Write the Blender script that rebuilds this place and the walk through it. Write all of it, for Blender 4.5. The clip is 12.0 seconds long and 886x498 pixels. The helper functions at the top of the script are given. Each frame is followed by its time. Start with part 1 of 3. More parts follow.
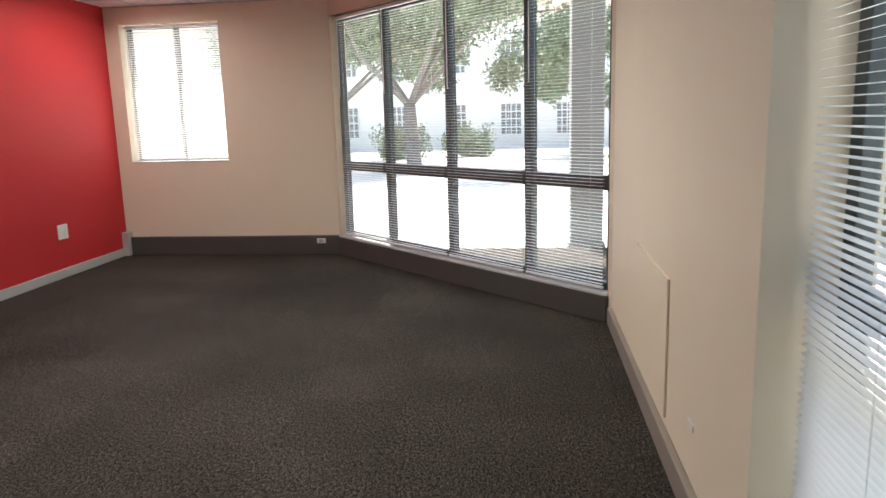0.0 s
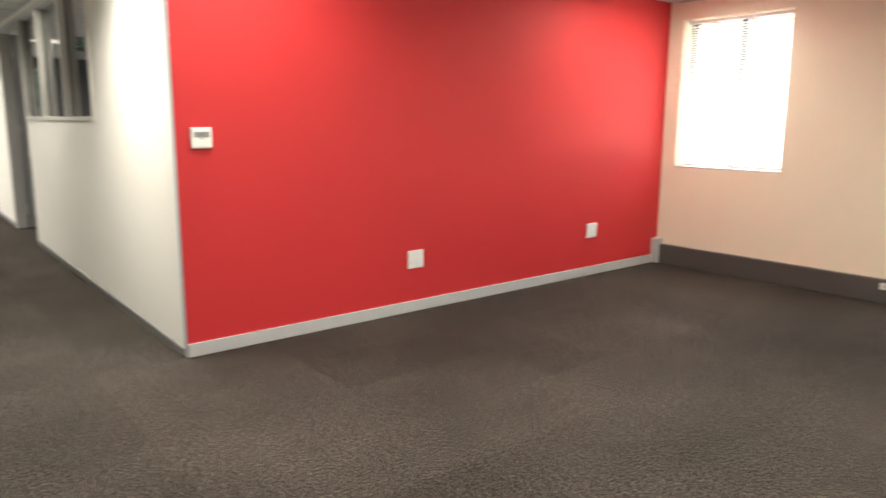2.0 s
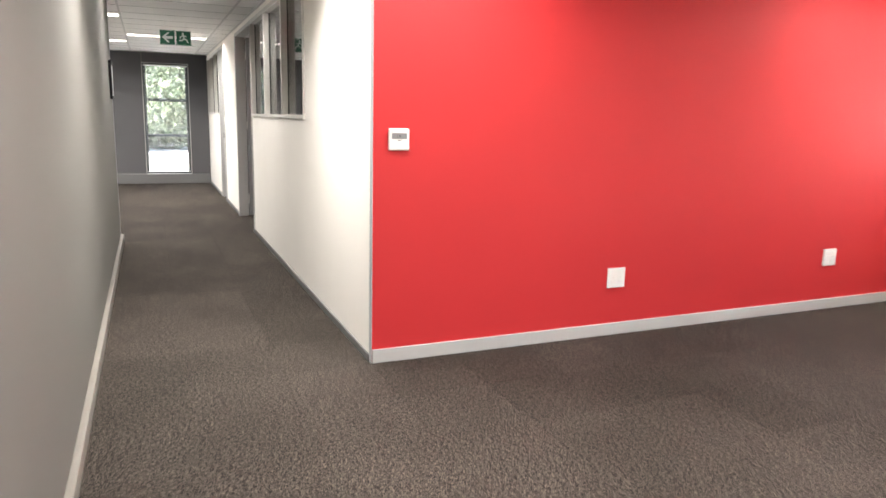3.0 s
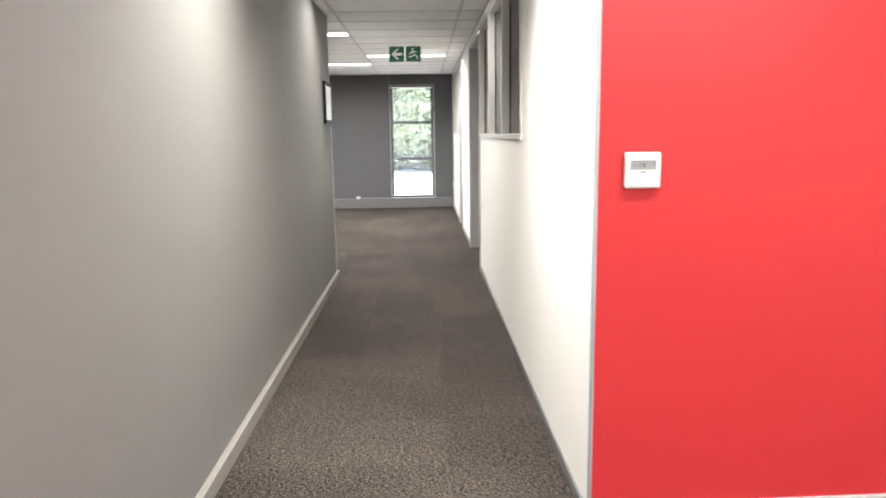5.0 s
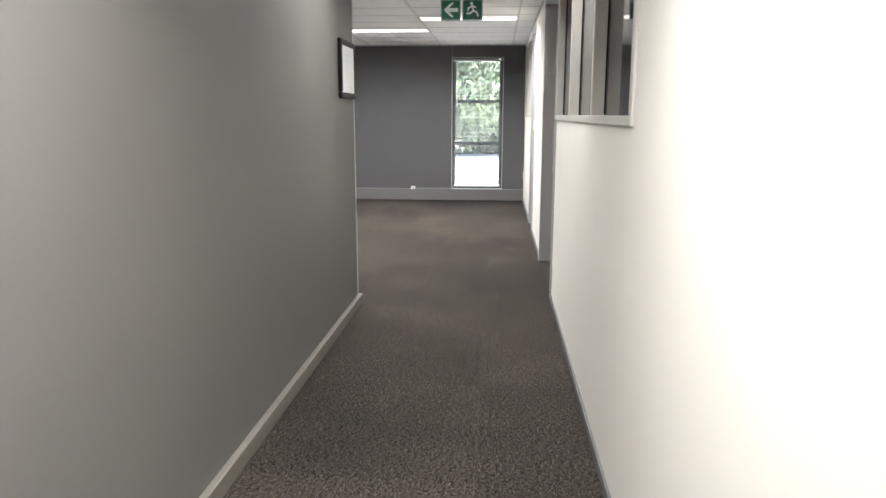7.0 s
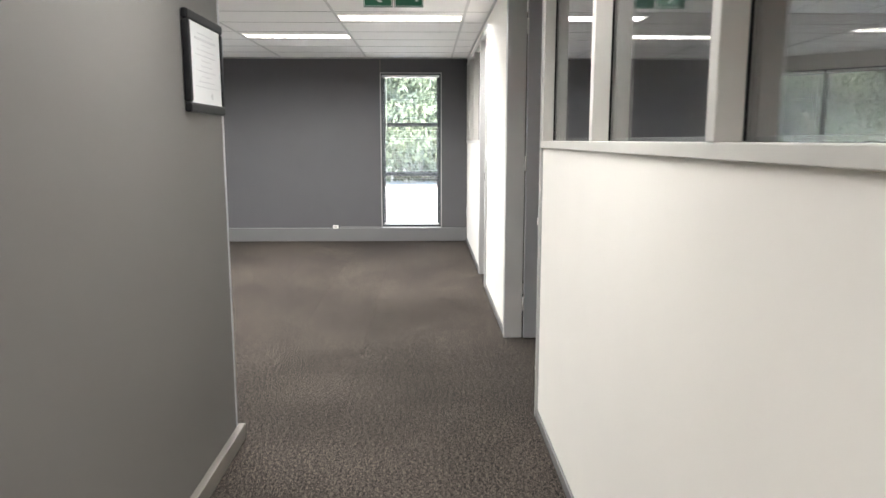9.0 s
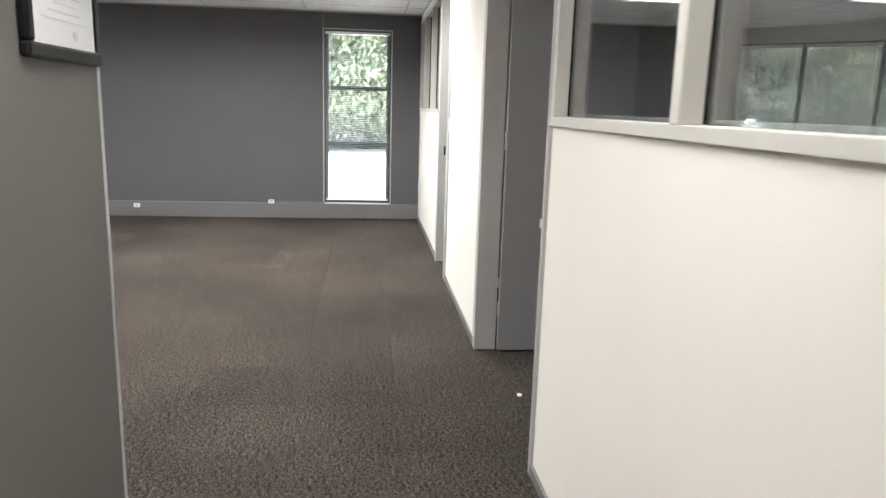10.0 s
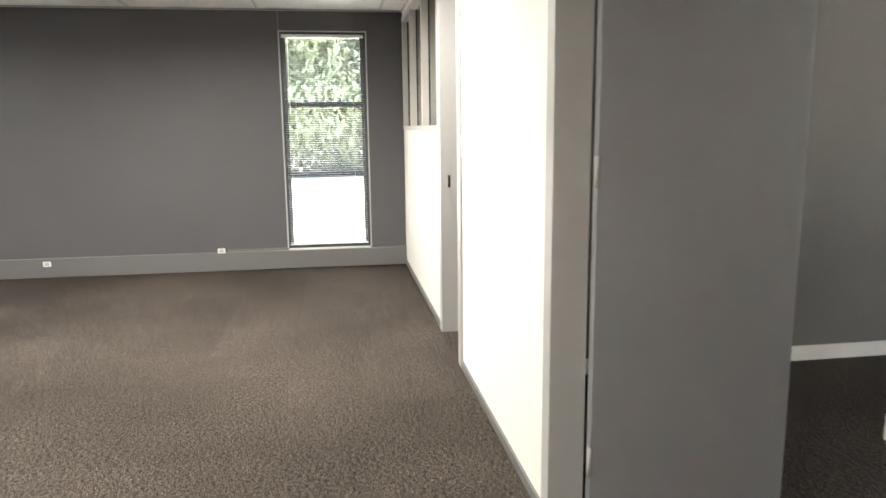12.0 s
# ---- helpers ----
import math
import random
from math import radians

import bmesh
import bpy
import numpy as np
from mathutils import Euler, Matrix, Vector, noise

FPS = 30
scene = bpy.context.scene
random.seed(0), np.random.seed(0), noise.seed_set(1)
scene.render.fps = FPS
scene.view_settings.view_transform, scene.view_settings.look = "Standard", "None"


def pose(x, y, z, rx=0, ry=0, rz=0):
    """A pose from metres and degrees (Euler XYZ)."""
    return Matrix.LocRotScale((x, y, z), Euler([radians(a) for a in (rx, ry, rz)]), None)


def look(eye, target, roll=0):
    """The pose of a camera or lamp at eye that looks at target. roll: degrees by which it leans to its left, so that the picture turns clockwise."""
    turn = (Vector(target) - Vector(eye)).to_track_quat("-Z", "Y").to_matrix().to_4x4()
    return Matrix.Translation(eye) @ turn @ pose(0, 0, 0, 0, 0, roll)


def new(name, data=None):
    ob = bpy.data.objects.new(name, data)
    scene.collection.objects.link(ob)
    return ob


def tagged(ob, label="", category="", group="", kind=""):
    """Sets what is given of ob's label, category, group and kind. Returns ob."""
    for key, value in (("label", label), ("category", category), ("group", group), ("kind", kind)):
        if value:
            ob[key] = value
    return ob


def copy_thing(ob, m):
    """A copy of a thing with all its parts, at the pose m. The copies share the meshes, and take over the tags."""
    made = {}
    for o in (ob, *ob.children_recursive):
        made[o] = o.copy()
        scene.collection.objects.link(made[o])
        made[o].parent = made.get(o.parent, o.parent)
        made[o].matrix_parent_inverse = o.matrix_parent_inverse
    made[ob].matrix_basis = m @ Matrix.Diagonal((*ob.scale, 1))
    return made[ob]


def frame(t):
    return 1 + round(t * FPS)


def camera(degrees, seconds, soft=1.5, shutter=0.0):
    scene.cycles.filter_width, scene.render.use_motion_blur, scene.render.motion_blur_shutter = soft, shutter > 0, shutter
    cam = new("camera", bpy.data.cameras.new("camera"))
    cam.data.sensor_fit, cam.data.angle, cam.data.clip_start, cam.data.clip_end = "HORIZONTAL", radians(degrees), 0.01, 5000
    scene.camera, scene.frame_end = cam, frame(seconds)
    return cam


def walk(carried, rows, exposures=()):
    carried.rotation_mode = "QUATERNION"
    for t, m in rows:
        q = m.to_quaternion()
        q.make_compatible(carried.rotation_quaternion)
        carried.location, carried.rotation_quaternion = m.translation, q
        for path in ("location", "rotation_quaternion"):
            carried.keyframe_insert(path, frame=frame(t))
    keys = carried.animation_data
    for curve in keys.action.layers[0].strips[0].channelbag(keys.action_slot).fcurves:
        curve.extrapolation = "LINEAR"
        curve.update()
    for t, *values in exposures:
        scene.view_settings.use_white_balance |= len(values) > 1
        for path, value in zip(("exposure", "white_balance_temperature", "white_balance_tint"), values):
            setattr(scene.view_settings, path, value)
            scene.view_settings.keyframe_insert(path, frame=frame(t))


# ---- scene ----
cam = camera(64.4, 12.0, shutter=0.35)

PATH = [
    (0, (4.077, -2.132, 1.328), (3.843, -0.18, 0.962), -1.6),
    (0.5, (4.064, -1.8, 1.346), (3.763, 0.143, 0.977), -1.0),
    (1, (4.012, -1.532, 1.36), (3.397, 0.337, 1.001), -0.3),
    (1.5, (3.998, -1.399, 1.317), (2.734, 0.121, 1.011), 1.3),
    (2, (4.026, -1.3, 1.381), (2.489, -0.072, 1.023), 0.4),
    (2.5, (4.14, -1.31, 1.407), (2.365, -0.471, 1.025), -1.6),
    (3, (3.717, -1.122, 1.398), (1.902, -0.364, 1.032), 1.4),
    (5, (2.332, -0.578, 1.409), (0.359, -0.526, 1.083), -0.8),
    (5.5, (1.935, -0.514, 1.42), (-0.033, -0.607, 1.073), -0.5),
    (6, (1.467, -0.473, 1.423), (-0.5, -0.481, 1.066), -0.0),
    (6.5, (0.988, -0.415, 1.394), (-0.971, -0.582, 1.026), -0.2),
    (8.5, (-0.921, -0.536, 1.413), (-2.887, -0.532, 1.041), 1.6),
    (9, (-1.382, -0.562, 1.4), (-3.358, -0.516, 1.094), 0.0),
    (9.5, (-1.844, -0.587, 1.426), (-3.813, -0.543, 1.082), 0.7),
    (10, (-2.29, -0.662, 1.418), (-4.239, -0.443, 1.022), 1.7),
    (10.5, (-2.757, -0.701, 1.419), (-4.736, -0.674, 1.132), -0.3),
    (11, (-3.217, -0.682, 1.397), (-5.187, -0.51, 1.099), 0.3),
    (11.5, (-3.625, -0.729, 1.44), (-5.558, -0.392, 1.053), -0.7),
    (12, (-4.083, -0.697, 1.385), (-6.031, -0.402, 1.043), -0.6),
]
EXPOSURES = [(0.0, 2.05, 6400, 8), (1.0, 2.1, 6500, 8), (1.5, 2.4, 6900, 6), (2.0, 2.95, 6900, 6), (2.5, 3.1, 6900, 10), (3.2, 3.4, 6450, 12), (5.0, 3.55, 6300, 10),
             (6.5, 3.15, 6250, 10), (8.5, 3.4, 6250, 10), (9.5, 3.4, 6300, 10), (10.5, 3.1, 6400, 10), (12.0, 3.45, 6800, 10)]
SKY, LAMP = 0.13, 5.0
walk(cam, [(t, look(eye, target, roll)) for t, eye, target, roll in PATH], EXPOSURES)

# ---- world and large lights ----
world = bpy.data.worlds.new("world")
scene.world = world
world.use_nodes = True
wn = world.node_tree.nodes
sky = wn.new("ShaderNodeTexSky")
sky.sky_type = "NISHITA"
sky.sun_disc = False
sky.sun_elevation, sky.sun_rotation = radians(65), radians(-15.5)
sky.air_density, sky.dust_density = 1.2, 4.0
world.node_tree.links.new(sky.outputs[0], wn["Background"].inputs[0])
wn["Background"].inputs[1].default_value = SKY

sun = new("sun", bpy.data.lights.new("sun", "SUN"))
sun.data.energy, sun.data.angle, sun.data.color = 5.0, radians(3), (1, 0.95, 0.88)
sun.matrix_world = look((0, 0, 20), (2.5, -9, 0))


# ---- materials ----
def nodes(name):
    m = bpy.data.materials.new(name)
    m.use_nodes = True
    return m, m.node_tree.nodes, m.node_tree.links, m.node_tree.nodes["Principled BSDF"]


def surface(name, color, rough=0.5, metal=0.0, vary=0.06, scale=3.0, bump=0.05, fine=180.0, spec=0.5, piece=0.0, island=0.0):
    """A painted, metal or plastic surface: broad uneven tone, fine grain relief."""
    m, n, l, b = nodes(name)
    tc = n.new("ShaderNodeTexCoord")
    big, small = n.new("ShaderNodeTexNoise"), n.new("ShaderNodeTexNoise")
    big.inputs["Scale"].default_value, big.inputs["Detail"].default_value = scale, 4
    small.inputs["Scale"].default_value, small.inputs["Detail"].default_value = fine, 3
    geo = n.new("ShaderNodeNewGeometry")
    for t in (big, small):
        l.new(geo.outputs["Position"], t.inputs["Vector"])
    ramp = n.new("ShaderNodeMapRange")
    ramp.inputs[3].default_value, ramp.inputs[4].default_value = 1 - vary, 1 + vary
    l.new(big.outputs[0], ramp.inputs[0])
    last = ramp.outputs[0]
    if piece or island:
        r = n.new("ShaderNodeMapRange")
        amount = piece or island
        r.inputs[3].default_value, r.inputs[4].default_value = 1 - amount, 1 + amount
        src = n.new("ShaderNodeObjectInfo").outputs["Random"] if piece else geo.outputs["Random Per Island"]
        l.new(src, r.inputs[0])
        mul = n.new("ShaderNodeMath")
        mul.operation = "MULTIPLY"
        l.new(last, mul.inputs[0]), l.new(r.outputs[0], mul.inputs[1])
        last = mul.outputs[0]
    mix = n.new("ShaderNodeVectorMath")
    mix.operation = "SCALE"
    mix.inputs[0].default_value = color
    l.new(last, mix.inputs["Scale"])
    l.new(mix.outputs[0], b.inputs["Base Color"])
    b.inputs["Roughness"].default_value, b.inputs["Metallic"].default_value = rough, metal
    b.inputs["Specular IOR Level"].default_value = spec
    if bump:
        bp = n.new("ShaderNodeBump")
        bp.inputs["Strength"].default_value, bp.inputs["Distance"].default_value = bump, 0.004
        l.new(small.outputs[0], bp.inputs["Height"])
        l.new(bp.outputs[0], b.inputs["Normal"])
    return m


def carpet_material(name, joined=False):
    """Looped pile in mixed dark yarns, with worn lighter traffic and a tone for each tile."""
    m, n, l, b = nodes(name)
    geo, info = n.new("ShaderNodeNewGeometry"), n.new("ShaderNodeObjectInfo")
    yarn, tuft, wear = n.new("ShaderNodeTexNoise"), n.new("ShaderNodeTexVoronoi"), n.new("ShaderNodeTexNoise")
    stretch = n.new("ShaderNodeMapping")
    stretch.inputs["Scale"].default_value = (1, 0.7, 1)
    l.new(geo.outputs["Position"], stretch.inputs["Vector"])
    yarn.inputs["Scale"].default_value, yarn.inputs["Detail"].default_value = 200, 5
    yarn.inputs["Roughness"].default_value = 0.9
    tuft.inputs["Scale"].default_value = 230
    wear.inputs["Scale"].default_value, wear.inputs["Detail"].default_value = 1.1, 5
    for t in (yarn, tuft):
        l.new(stretch.outputs[0], t.inputs["Vector"])
    l.new(geo.outputs["Position"], wear.inputs["Vector"])
    ramp = n.new("ShaderNodeValToRGB")
    e = ramp.color_ramp.elements
    e[0].position, e[0].color = 0.46, (0.0035, 0.003, 0.0027, 1)
    e[1].position, e[1].color = 0.568, (0.184, 0.153, 0.128, 1)
    mid = e.new(0.515)
    mid.color = (0.0352, 0.0298, 0.0255, 1)
    clump, blend = n.new("ShaderNodeTexNoise"), n.new("ShaderNodeMix")
    clump.inputs["Scale"].default_value, clump.inputs["Detail"].default_value = 85, 3
    l.new(stretch.outputs[0], clump.inputs["Vector"])
    blend.inputs[0].default_value = 0.2
    l.new(yarn.outputs[0], blend.inputs[2]), l.new(clump.outputs[0], blend.inputs[3])
    l.new(blend.outputs[0], ramp.inputs[0])
    tone, wr = n.new("ShaderNodeMapRange"), n.new("ShaderNodeMapRange")
    tone.inputs[3].default_value, tone.inputs[4].default_value = 0.89, 1.11
    wr.inputs[1].default_value, wr.inputs[2].default_value = 0.3, 0.7
    wr.inputs[3].default_value, wr.inputs[4].default_value = 0.76, 1.24
    l.new(geo.outputs["Random Per Island"] if joined else info.outputs["Random"], tone.inputs[0])
    l.new(wear.outputs[0], wr.inputs[0])
    mul, sc = n.new("ShaderNodeMath"), n.new("ShaderNodeVectorMath")
    mul.operation, sc.operation = "MULTIPLY", "SCALE"
    l.new(tone.outputs[0], mul.inputs[0]), l.new(wr.outputs[0], mul.inputs[1])
    l.new(ramp.outputs[0], sc.inputs[0]), l.new(mul.outputs[0], sc.inputs["Scale"])
    l.new(sc.outputs[0], b.inputs["Base Color"])
    b.inputs["Roughness"].default_value = 0.9
    b.inputs["Specular IOR Level"].default_value = 0.08
    bp = n.new("ShaderNodeBump")
    bp.inputs["Strength"].default_value, bp.inputs["Distance"].default_value = 0.3, 0.005
    l.new(tuft.outputs["Distance"], bp.inputs["Height"])
    l.new(bp.outputs[0], b.inputs["Normal"])
    return m


def glass_material(name, base=0.04, tint=(0.96, 0.98, 0.975)):
    """Clear pane: straight through, with gloss that grows towards grazing views."""
    m, n, l, b = nodes(name)
    n.remove(b)
    out = n["Material Output"]
    tr, gl, lw, mix = n.new("ShaderNodeBsdfTransparent"), n.new("ShaderNodeBsdfGlossy"), n.new("ShaderNodeLayerWeight"), n.new("ShaderNodeMixShader")
    tr.inputs[0].default_value = (*tint, 1)
    gl.inputs["Roughness"].default_value = 0.012
    lw.inputs["Blend"].default_value = 0.5
    power, scale = n.new("ShaderNodeMath"), n.new("ShaderNodeMapRange")
    power.operation = "POWER"
    power.inputs[1].default_value = 5
    scale.inputs[3].default_value, scale.inputs[4].default_value = base, 1.0
    l.new(lw.outputs["Facing"], power.inputs[0]), l.new(power.outputs[0], scale.inputs[0])
    l.new(scale.outputs[0], mix.inputs[0]), l.new(tr.outputs[0], mix.inputs[1]), l.new(gl.outputs[0], mix.inputs[2])
    l.new(mix.outputs[0], out.inputs[0])
    return m


def lamp_material(name, color, strength):
    m, n, l, b = nodes(name)
    b.inputs["Emission Color"].default_value = (*color, 1)
    b.inputs["Emission Strength"].default_value = strength
    return m


def leaf_material(name, color):
    m = surface(name, color, 0.55, vary=0.25, scale=1.5, bump=0, island=0.45)
    b = m.node_tree.nodes["Principled BSDF"]
    b.inputs["Subsurface Weight"].default_value = 0.0
    return m


CREAM = surface("cream_paint", (0.84, 0.72, 0.565), 0.65, vary=0.03, bump=0.08)
WHITE_WALL = surface("warm_white_paint", (0.83, 0.795, 0.735), 0.75, vary=0.025, bump=0.08)
RED = surface("red_paint", (0.56, 0.030, 0.033), 0.6, vary=0.05, bump=0.06, scale=1.5, spec=0.3)
GREY_WALL = surface("mid_grey_paint", (0.150, 0.142, 0.131), 0.65, vary=0.03, bump=0.08)
DARK_WALL = surface("dark_grey_paint", (0.094, 0.091, 0.096), 0.6, vary=0.06, bump=0.08)
PALE_GREY = surface("pale_grey_skirting", (0.50, 0.49, 0.47), 0.45, vary=0.05)
ALU = surface("grey_aluminium_trim", (0.44, 0.44, 0.455), 0.4, 0.15, vary=0.05)
FRAME_GREY = surface("grey_enamel_frame", (0.56, 0.54, 0.50), 0.42, vary=0.03)
JAMB_GREY = surface("grey_enamel_jamb", (0.43, 0.425, 0.41), 0.42, vary=0.04)
DOOR_GREY = surface("grey_door_laminate", (0.27, 0.27, 0.275), 0.45, vary=0.05, scale=6)
DUCT_BROWN = surface("brown_grey_duct", (0.082, 0.073, 0.067), 0.45, vary=0.08)
SKIRT_GREY = surface("mid_grey_skirting", (0.205, 0.188, 0.166), 0.5, vary=0.06)
SKIRT_TAN = surface("tan_skirting", (0.30, 0.255, 0.215), 0.45, vary=0.06)
PALE_INK = surface("pale_print", (0.66, 0.66, 0.67), 0.6, bump=0)
DUCT_GREY = surface("grey_duct", (0.15, 0.147, 0.145), 0.45, vary=0.06)
WIN_METAL = surface("dark_window_metal", (0.07, 0.08, 0.085), 0.4, 0.2, vary=0.08)
SILL_GREY = surface("pale_window_sill", (0.55, 0.56, 0.56), 0.4, vary=0.06)
WHITE_PLASTIC = surface("white_plastic", (0.82, 0.80, 0.76), 0.35, vary=0.02, bump=0)
# Darker ivory for surrounds and legends; in pin holes it paints the inner shade.
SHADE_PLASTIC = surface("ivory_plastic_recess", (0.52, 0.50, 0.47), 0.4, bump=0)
LCD = surface("grey_display", (0.27, 0.275, 0.28), 0.25, bump=0)
SLAT = surface("white_slat", (0.80, 0.81, 0.80), 0.4, vary=0.03, bump=0)
CEIL = surface("ceiling_tile", (0.80, 0.79, 0.78), 0.8, vary=0.03, bump=0.35, fine=90, island=0.03)
TBAR = surface("white_ceiling_grid", (0.50, 0.49, 0.485), 0.4, bump=0)
# Dark strip colour standing in for the shadow of the cross joints.
TBAR_DARK = surface("ceiling_joint_shadow_gap", (0.20, 0.195, 0.19), 0.7, bump=0)
BLACK = surface("black_lacquer", (0.006, 0.006, 0.0065), 0.5, vary=0.1, spec=0.15)
PAPER = surface("certificate_paper", (0.78, 0.78, 0.78), 0.6, vary=0.03, bump=0)
INK = surface("grey_ink", (0.10, 0.105, 0.11), 0.6, bump=0)
GREEN = surface("exit_green", (0.010, 0.115, 0.060), 0.4, vary=0.04, bump=0)
SIGN_WHITE = surface("sign_white", (0.72, 0.78, 0.74), 0.4, bump=0)
STEEL = surface("brushed_steel", (0.55, 0.54, 0.52), 0.3, 0.9, vary=0.06)
CARPET, CARPET_FAR = carpet_material("carpet"), carpet_material("carpet_joined", True)
GLASS = glass_material("window_glass")
PART_GLASS = glass_material("partition_glass", 0.22, (0.68, 0.70, 0.71))
TUBE = lamp_material("fluorescent_tube", (1, 0.97, 0.93), 2.5)
PAVING = surface("pale_paving", (0.62, 0.60, 0.57), 0.85, vary=0.12, scale=0.6, bump=0.3, fine=40)
PLASTER = surface("white_plaster", (0.80, 0.78, 0.75), 0.8, vary=0.06, scale=0.8, bump=0.2, fine=30)
COLUMN = surface("grey_plaster", (0.22, 0.22, 0.22), 0.8, vary=0.08, bump=0.25, fine=50)
ROOF = surface("roof_tiles", (0.30, 0.17, 0.12), 0.8, vary=0.15, bump=0.3, fine=12)
PANE_DARK = surface("dark_pane", (0.20, 0.22, 0.23), 0.2, vary=0.15, bump=0)
BARK = surface("bark", (0.20, 0.185, 0.165), 0.9, vary=0.3, scale=5, bump=0.8, fine=35)
LEAF = leaf_material("green_leaves", (0.165, 0.20, 0.125))
LEAF_DARK = leaf_material("dark_leaves", (0.05, 0.08, 0.036))
SOIL = surface("soil", (0.10, 0.075, 0.055), 0.95, vary=0.2, bump=0.5, fine=25)


# ---- building helpers ----
def box(bm, x0, x1, y0, y1, z0, z1, bevel=0.0):
    m = Matrix.LocRotScale(((x0 + x1) / 2, (y0 + y1) / 2, (z0 + z1) / 2), None, (abs(x1 - x0), abs(y1 - y0), abs(z1 - z0)))
    vs = bmesh.ops.create_cube(bm, size=1, matrix=m)["verts"]
    if bevel:
        es = {e for v in vs for e in v.link_edges}
        bmesh.ops.bevel(bm, geom=list(es), offset=bevel, segments=2, profile=0.5, affect="EDGES")
    return bm


def block(*a, bevel=0.0):
    return box(bmesh.new(), *a, bevel=bevel)


def rod(p, q, r0, r1, sides=10, bm=None):
    bm = bm or bmesh.new()
    p, q = Vector(p), Vector(q)
    m = Matrix.Translation((p + q) / 2) @ (q - p).to_track_quat("Z", "Y").to_matrix().to_4x4()
    bmesh.ops.create_cone(bm, cap_ends=True, segments=sides, radius1=r0, radius2=r1, depth=(q - p).length, matrix=m)
    return bm


def mesh(name, bm, material, smooth=False):
    me = bpy.data.meshes.new(name)
    bm.to_mesh(me)
    bm.free()
    me.materials.append(material)
    if smooth:
        for p in me.polygons:
            p.use_smooth = True
    return me


def part(name, bm, material, parent, label="", smooth=False, kind=""):
    ob = new(name, mesh(name, bm, material, smooth))
    ob.parent = parent
    return tagged(ob, label, kind=kind)


def thing(name, label, category, m=None, group="", kind=""):
    ob = new(name)
    ob.matrix_world = m or Matrix()
    return tagged(ob, label, category, group, kind)


def solid(name, bm, material, label, category, m=None, kind="", smooth=False):
    ob = new(name, mesh(name, bm, material, smooth))
    ob.matrix_world = m or Matrix()
    return tagged(ob, label, category, kind=kind)


def along(p, q):
    """Local axes of a wall: x from p to q, y out through the wall, z up."""
    d = Vector((q[0] - p[0], q[1] - p[1]))
    return pose(p[0], p[1], 0, 0, 0, math.degrees(math.atan2(d.y, d.x))), d.length


def wall(name, p, q, thick, material, label, openings=(), z1=2.62, z0=0.0):
    m, length = along(p, q)
    xs = sorted({0, length, *(v for o in openings for v in o[:2])})
    zs = sorted({z0, z1, *(v for o in openings for v in o[2:])})
    bm = bmesh.new()
    for a, b in zip(xs, xs[1:]):
        lo = None
        for c, d in list(zip(zs, zs[1:])) + [(None, None)]:
            hole = c is None or any(o[0] <= a and b <= o[1] and o[2] <= c and d <= o[3] for o in openings)
            if not hole and lo is None:
                lo = c
            if hole and lo is not None:
                box(bm, a, b, 0, thick, lo, last)
                lo = None
            last = d
    ob = solid(name, bm, material, label, "wall", m, "structure")
    return ob, m


def blind(m, width, top, bottom, tilt, pitch=0.022, singly=False, label="white aluminium venetian blind, lowered, slats tilted open", depth=0.025):
    """A venetian blind hung in a window: local x across, y out, z up."""
    b = thing("venetian_blind", label, "blind", m, "venetian blinds")
    part("headrail", block(0.004, width - 0.004, -0.015, 0.015, top - 0.03, top, bevel=0.003), SLAT, b)
    part("bottom_rail", block(0.006, width - 0.006, -0.012, 0.012, bottom, bottom + 0.016, bevel=0.004), SLAT, b)
    c, s = math.cos(radians(tilt)) * depth / 2, math.sin(radians(tilt)) * depth / 2

    def slat(bm, z):
        rows = []
        for k in range(4):
            u = -1 + 2 * k / 3
            bow = 0.06 * depth * (1 - u * u)
            rows.append([bm.verts.new((x, u * c, z + u * s + bow)) for x in (0.008, width - 0.008)])
        for r0, r1 in zip(rows, rows[1:]):
            bm.faces.new((r0[0], r0[1], r1[1], r1[0]))
        return bm

    n = int((top - bottom - 0.06) / pitch)
    if singly:
        me = mesh("slat", slat(bmesh.new(), 0), SLAT, True)
        for i in range(n):
            o = new("slat", me)
            o.parent = b
            o.location = (0, 0, bottom + 0.03 + i * pitch)
    else:
        bm = bmesh.new()
        for i in range(n):
            slat(bm, bottom + 0.03 + i * pitch)
        part("slats", bm, SLAT, b, smooth=True, kind="stuff")
    for x in (0.15 * width, 0.85 * width):
        part("ladder_cord", rod((x, -0.013, bottom), (x, -0.013, top - 0.02), 0.0008, 0.0008, 5), SLAT, b)
    part("tilt_wand", rod((0.06, -0.022, top - 0.75), (0.06, -0.02, top - 0.03), 0.004, 0.004, 8), SLAT, b)
    return b


